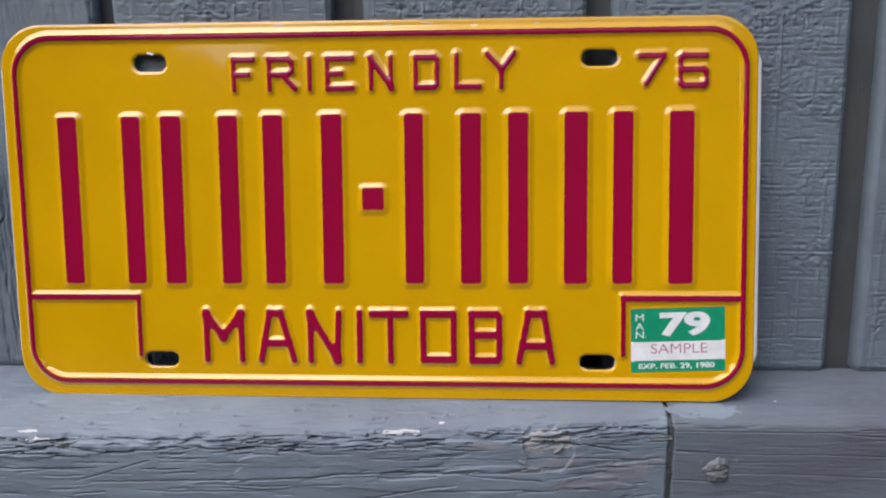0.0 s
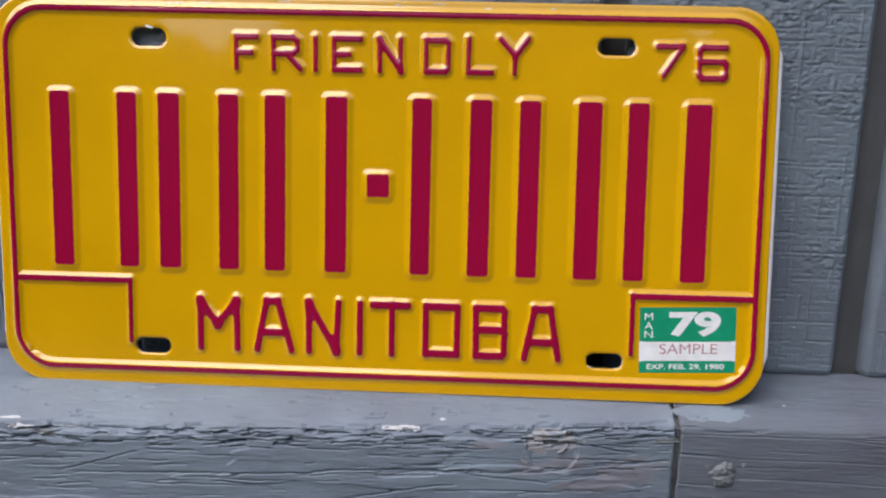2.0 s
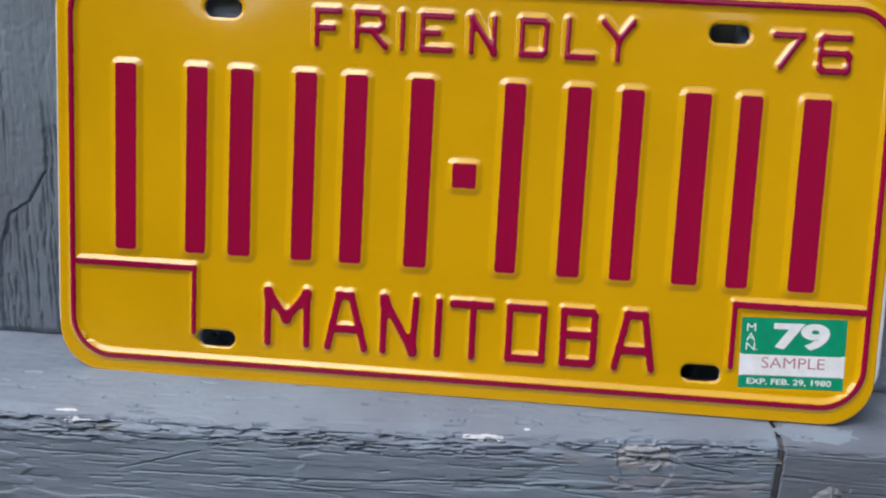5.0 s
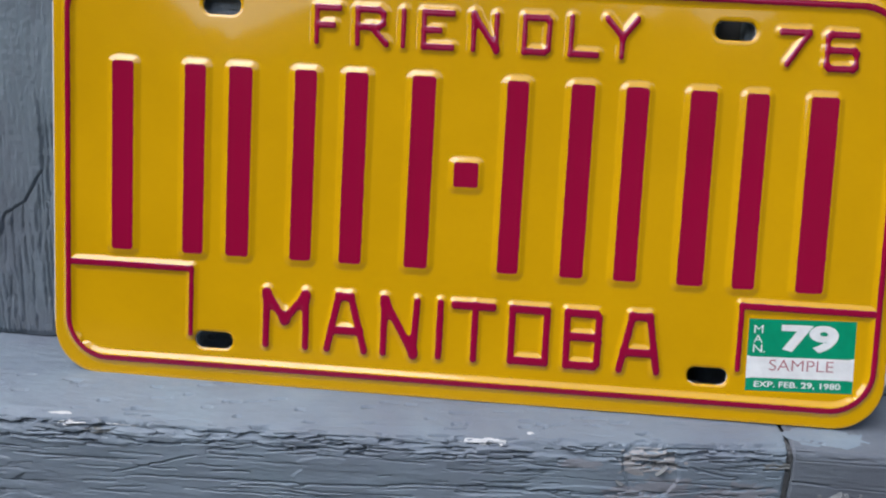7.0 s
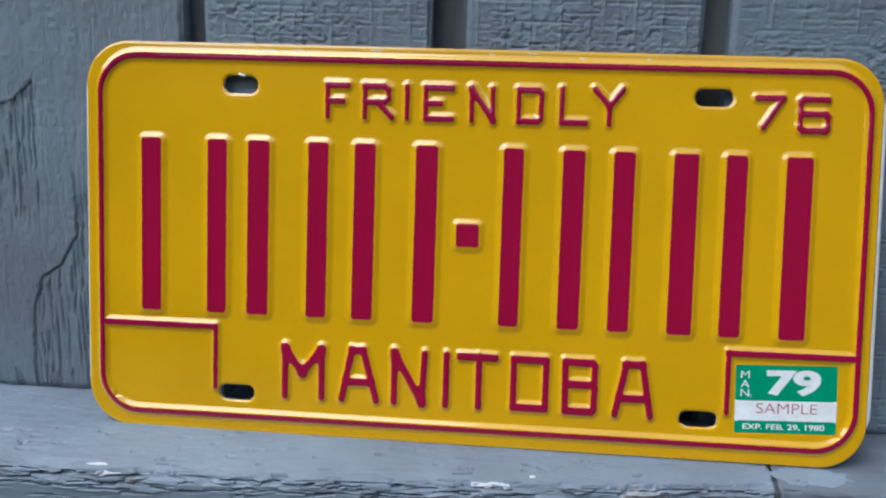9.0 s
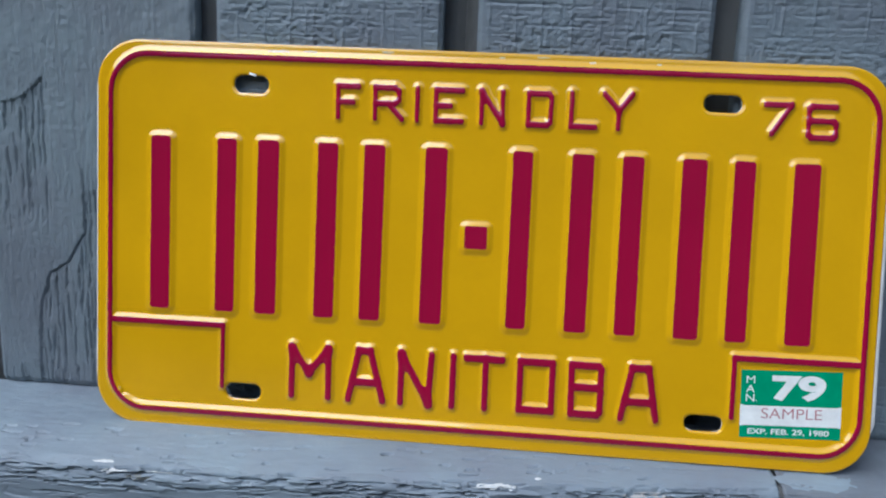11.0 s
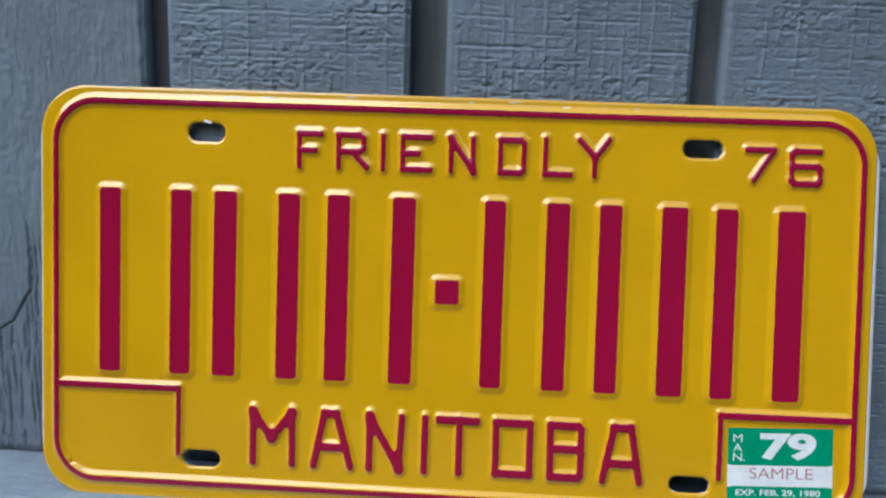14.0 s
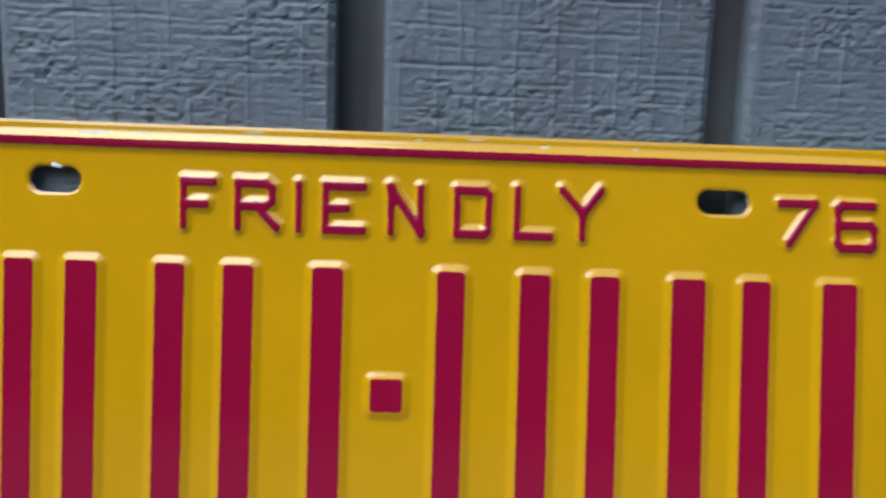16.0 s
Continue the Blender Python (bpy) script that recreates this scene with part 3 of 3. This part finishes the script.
def sticker_text(text, x0, x1, y0, y1, mat, parent, bold=0.0):
    cu = bpy.data.curves.new("lettering", "FONT")
    cu.body, cu.size, cu.offset = text, 1.0, bold
    tmp = bpy.data.objects.new("lettering", cu)
    me = bpy.data.meshes.new_from_object(tmp)
    bpy.data.objects.remove(tmp)
    co = np.array([w.co[:] for w in me.vertices])
    lo, hi = co.min(0), co.max(0)
    x = x0 + (co[:, 0] - lo[0]) / (hi[0] - lo[0]) * (x1 - x0)
    y = y1 + (co[:, 1] - lo[1]) / (hi[1] - lo[1]) * (y0 - y1)
    f = [tuple(p.vertices) for p in me.polygons]
    return mesh_part("lettering", on_sticker(x, y, np.full(len(x), 0.16)), f, mat, parent, smooth=False)


sticker = sticker_panel("sticker", 0, 37.2, 0, 25.6, GREEN, plate, 0.10)
tagged(sticker, "green and white printed validation sticker")
sticker_panel("white_band", 0, 37.2, 13.2, 21.2, WHITE, sticker, 0.13)
sticker_text("79", 11.4, 31.3, 1.7, 11.4, WHITE, sticker, 0.045)
for k, ch in enumerate("MAN"):
    sticker_text(ch, 1.9, 5.1, 2.2 + 3.45 * k, 5.0 + 3.45 * k, WHITE, sticker, 0.0)
sticker_text(".", 5.5, 6.0, 11.35, 11.9, WHITE, sticker)
sticker_text("SAMPLE", 7.9, 30.2, 14.3, 18.2, PINK, sticker, -0.008)
sticker_text("EXP. FEB. 29, 1980", 3.0, 33.0, 22.1, 24.6, WHITE, sticker, 0.02)

# ---- worn spots, paint chips and nail on the ledge ----
def worn_spot(name, cx, cq, rx, rq, mat, parent, label="", lift=0.12, seed=1, right=False, wobble=1.5):
    """A thin uneven flake or bare spot that lies on a timber."""
    def dist(x, q):
        return np.hypot((x - cx) / rx, (q - cq) / rq) - 1 + wobble * (fbm(x / (0.22 * rx + 0.6), q / (0.3 * rq + 0.3), 300 + seed, 4) - 0.5)
    x, q, f = clip_sheet(dist, cx - 1.5 * rx, cx + 1.5 * rx, cq - 1.5 * rq, cq + 1.5 * rq, max(0.3, rx / 30))
    p = ledge_surface(x, q, SEED_B if right else SEED_A, 0.18 if right else 1.0, CRACKS_B if right else CRACKS_A)
    k = smooth(-1.2, 1.2, q)
    edge = np.clip(-dist(x, q) * 4, 0, 1)
    p[:, 1] -= lift * k * edge + 0.02
    p[:, 2] += lift * (1 - k) * edge + 0.02
    return mesh_part(name, p / 1000, [list(reversed(g)) for g in f], mat, parent, label)


worn_spot("paint_chip", 11.5, -0.3, 8.0, 1.5, CHIP, timber_a, "bare white chip", seed=1, wobble=0.9)
worn_spot("paint_chip", -134.5, -3.2, 4.2, 0.8, CHIP, timber_a, "bare white chip", seed=2, wobble=0.9)
worn_spot("paint_chip", -128.5, 0.8, 5.0, 0.9, CHIP, timber_a, "bare white chip", seed=3, wobble=0.9)
worn_spot("paint_chip", -110.5, 0.2, 6.0, 0.9, CHIP, timber_a, "bare white chip", seed=4, wobble=0.9)
worn_spot("paint_chip", 28.0, -4.6, 1.3, 0.5, CHIP, timber_a, seed=5, wobble=0.9)
worn_spot("paint_chip", 161.0, -12.5, 0.7, 0.6, CHIP, timber_b, seed=6, right=True, wobble=0.9)
worn_spot("bare_spot", -119.0, 3.0, 4.0, 0.9, TAN, timber_a, "tan bare wood", seed=7, lift=0.05)
worn_spot("bare_spot", 54.0, -18.0, 5.5, 1.3, TAN, timber_a, "tan stained spot", seed=8, lift=0.05)
worn_spot("bare_spot", 69.0, 5.0, 10.0, 5.0, PALE, timber_a, "pale bared paint layer", seed=9, lift=0.05, wobble=1.1)
worn_spot("bare_spot", 75.0, 14.5, 9.0, 3.6, WOOD, timber_a, "pale bared paint layer", seed=10, lift=0.08)
worn_spot("bare_spot", 100.0, 17.5, 13.0, 5.0, WOOD, timber_a, "pale bared paint layer", seed=11, lift=0.06)
worn_spot("bare_spot", 62.0, 17.0, 8.0, 2.6, WOOD, timber_a, "pale bared paint layer", seed=21, lift=0.05, wobble=1.2)
worn_spot("bare_spot", 84.0, 24.0, 15.0, 2.4, WOOD, timber_a, "pale bared paint layer", seed=22, lift=0.05, wobble=1.3)
worn_spot("bare_spot", 46.0, 6.5, 7.0, 1.6, WOOD, timber_a, "pale bared paint layer", seed=23, lift=0.05, wobble=1.3)
worn_spot("bare_spot", 130.0, -6.5, 14.0, 4.2, LEDGE, timber_b, "lighter old paint beside the joint", seed=12, lift=0.06, right=True, wobble=0.9)
worn_spot("bare_spot", 112.5, 6.0, 4.0, 1.4, TAN, timber_a, seed=13, lift=0.06)


def curled_flake(cx, cq, length, wide, turn, rise):
    """A loose shell of paint that lifts off the face along one edge."""
    a, b = np.meshgrid(np.linspace(-1, 1, 18), np.linspace(0, 1, 9))
    x = cx + length * a * math.cos(turn) - wide * b * math.sin(turn)
    q = cq + length * a * math.sin(turn) + wide * b * math.cos(turn) * (1 - 0.5 * a * a)
    p = ledge_surface(x, q, SEED_A, 1.0, [])
    p[..., 1] -= 0.1 + rise * b ** 2 * (1 - 0.6 * a * a)
    v = np.concatenate([p.reshape(-1, 3), p.reshape(-1, 3) + (0, 0.25, 0.1)]) / 1000
    f = grid_faces(18, 9)
    f = [tuple(reversed(g)) for g in f] + [tuple(i + 162 for i in g) for g in f]
    rim = list(range(18)) + [17 + 18 * k for k in range(1, 9)] + list(range(160, 143, -1)) + [18 * k for k in range(7, 0, -1)]
    f += [(i, j, j + 162, i + 162) for i, j in zip(rim, rim[1:] + rim[:1])]
    return mesh_part("paint_flake", v, f, FLAKE, timber_a, "curled loose paint flake")


curled_flake(73.0, 8.2, 2.6, 0.9, -0.75, 1.2)
curled_flake(59.5, 12.6, 1.6, 0.8, 0.5, 1.0)


def painted_nail(cx, cz, rad, proud, seed):
    """A lumpy nail head under many coats of paint."""
    a, b = np.meshgrid(np.linspace(0, 2 * np.pi, 64), np.linspace(0, 1, 32))
    lump = 1 + 0.75 * (fbm(np.cos(a) * 2 + 5, np.sin(a) * 2 + 5, seed) - 0.5)
    x = cx + rad * lump * b * np.cos(a)
    z = cz + rad * 1.05 * lump * b * np.sin(a)
    up = proud * np.sqrt(np.clip(1 - b ** 3, 0, 1)) + 0.7 * proud * (fbm(x / 1.5, z / 1.1, seed + 3, 2) - 0.5) * smooth(1.0, 0.8, b)
    up = up - 0.45 * proud * np.exp(-((z - cz - 0.12 * rad - 0.25 * (x - cx)) / (0.14 * rad)) ** 2) * smooth(1.0, 0.8, b)
    y = -38.4 - up
    y[-1] = -37.5
    f = grid_faces(64, 32)
    return mesh_part("nail_head", np.stack([x, y, z], -1).reshape(-1, 3) / 1000, f, NAIL, timber_b, "lumpy painted-over nail head")


painted_nail(135.2, -23.6, 4.9, 2.0, 70)
painted_nail(128.8, -20.6, 1.3, 0.5, 75)
painted_nail(142.4, -19.2, 0.9, 0.6, 80)

# curled burr of paint over one slot
a, b = np.meshgrid(np.linspace(0, 1, 10), np.linspace(0, 1, 5))
uu, vv = 6.0 + 2.8 * a + 0.3 * b, 3.7 + 0.9 * b - 0.8 * a
hh = 0.1 + 0.9 * np.sin(np.pi * a) ** 0.5 * (1 - b)
mesh_part("burr", on_plate(uu, vv, hh).reshape(-1, 3), grid_faces(10, 5), CHIP, plate, "loose white paint burr at a slot")

# small glints along the top flange, painted on as pale specks
GLINT = plain("glint_yellow", (0.72, 0.62, 0.34), 0.35)
for k, (nu, nv, ru, rv) in enumerate(((17.5, 13.0, 4.0, 0.45), (30.0, 13.4, 3.0, 0.4), (60.0, 14.3, 2.2, 0.3), (104.0, 13.9, 1.2, 0.35), (138.5, 13.2, 1.5, 0.4), (163.5, 13.6, 1.0, 0.35), (120.0, 14.5, 2.5, 0.25))):
    u, v, f = clip_sheet(lambda a, b: np.hypot((a - nu) / ru, (b - nv) / rv) - 1 + 0.9 * (fbm(a / 0.9, b / 0.5, 400 + k, 3) - 0.5), nu - 1.5 * ru, nu + 1.5 * ru, nv - 1.6 * rv, nv + 1.6 * rv, 0.12)
    mesh_part("rim_glint", on_plate(u, v, height(u, v) + 0.05), f, GLINT, plate, "pale painted glint")

# old filler in the joint between the timbers
qs = np.concatenate([np.arange(-36, 0, 0.6), np.arange(0, 60, 0.6)])
x, q = np.meshgrid(np.linspace(115.6, 118.9, 7), qs)
p = ledge_surface(x, q, SEED_B, 0.18, [])
k = smooth(-1.2, 1.2, q)
sunk = 1.0 + 1.3 * fbm(x / 1.2, q / 2.0, 140, 3)
p[..., 1] += sunk * k
p[..., 2] -= sunk * (1 - k)
mesh_part("joint_filler", p.reshape(-1, 3) / 1000, [tuple(reversed(g)) for g in grid_faces(7, len(qs))], GROOVE, timber_b, "dark crumbling filler")
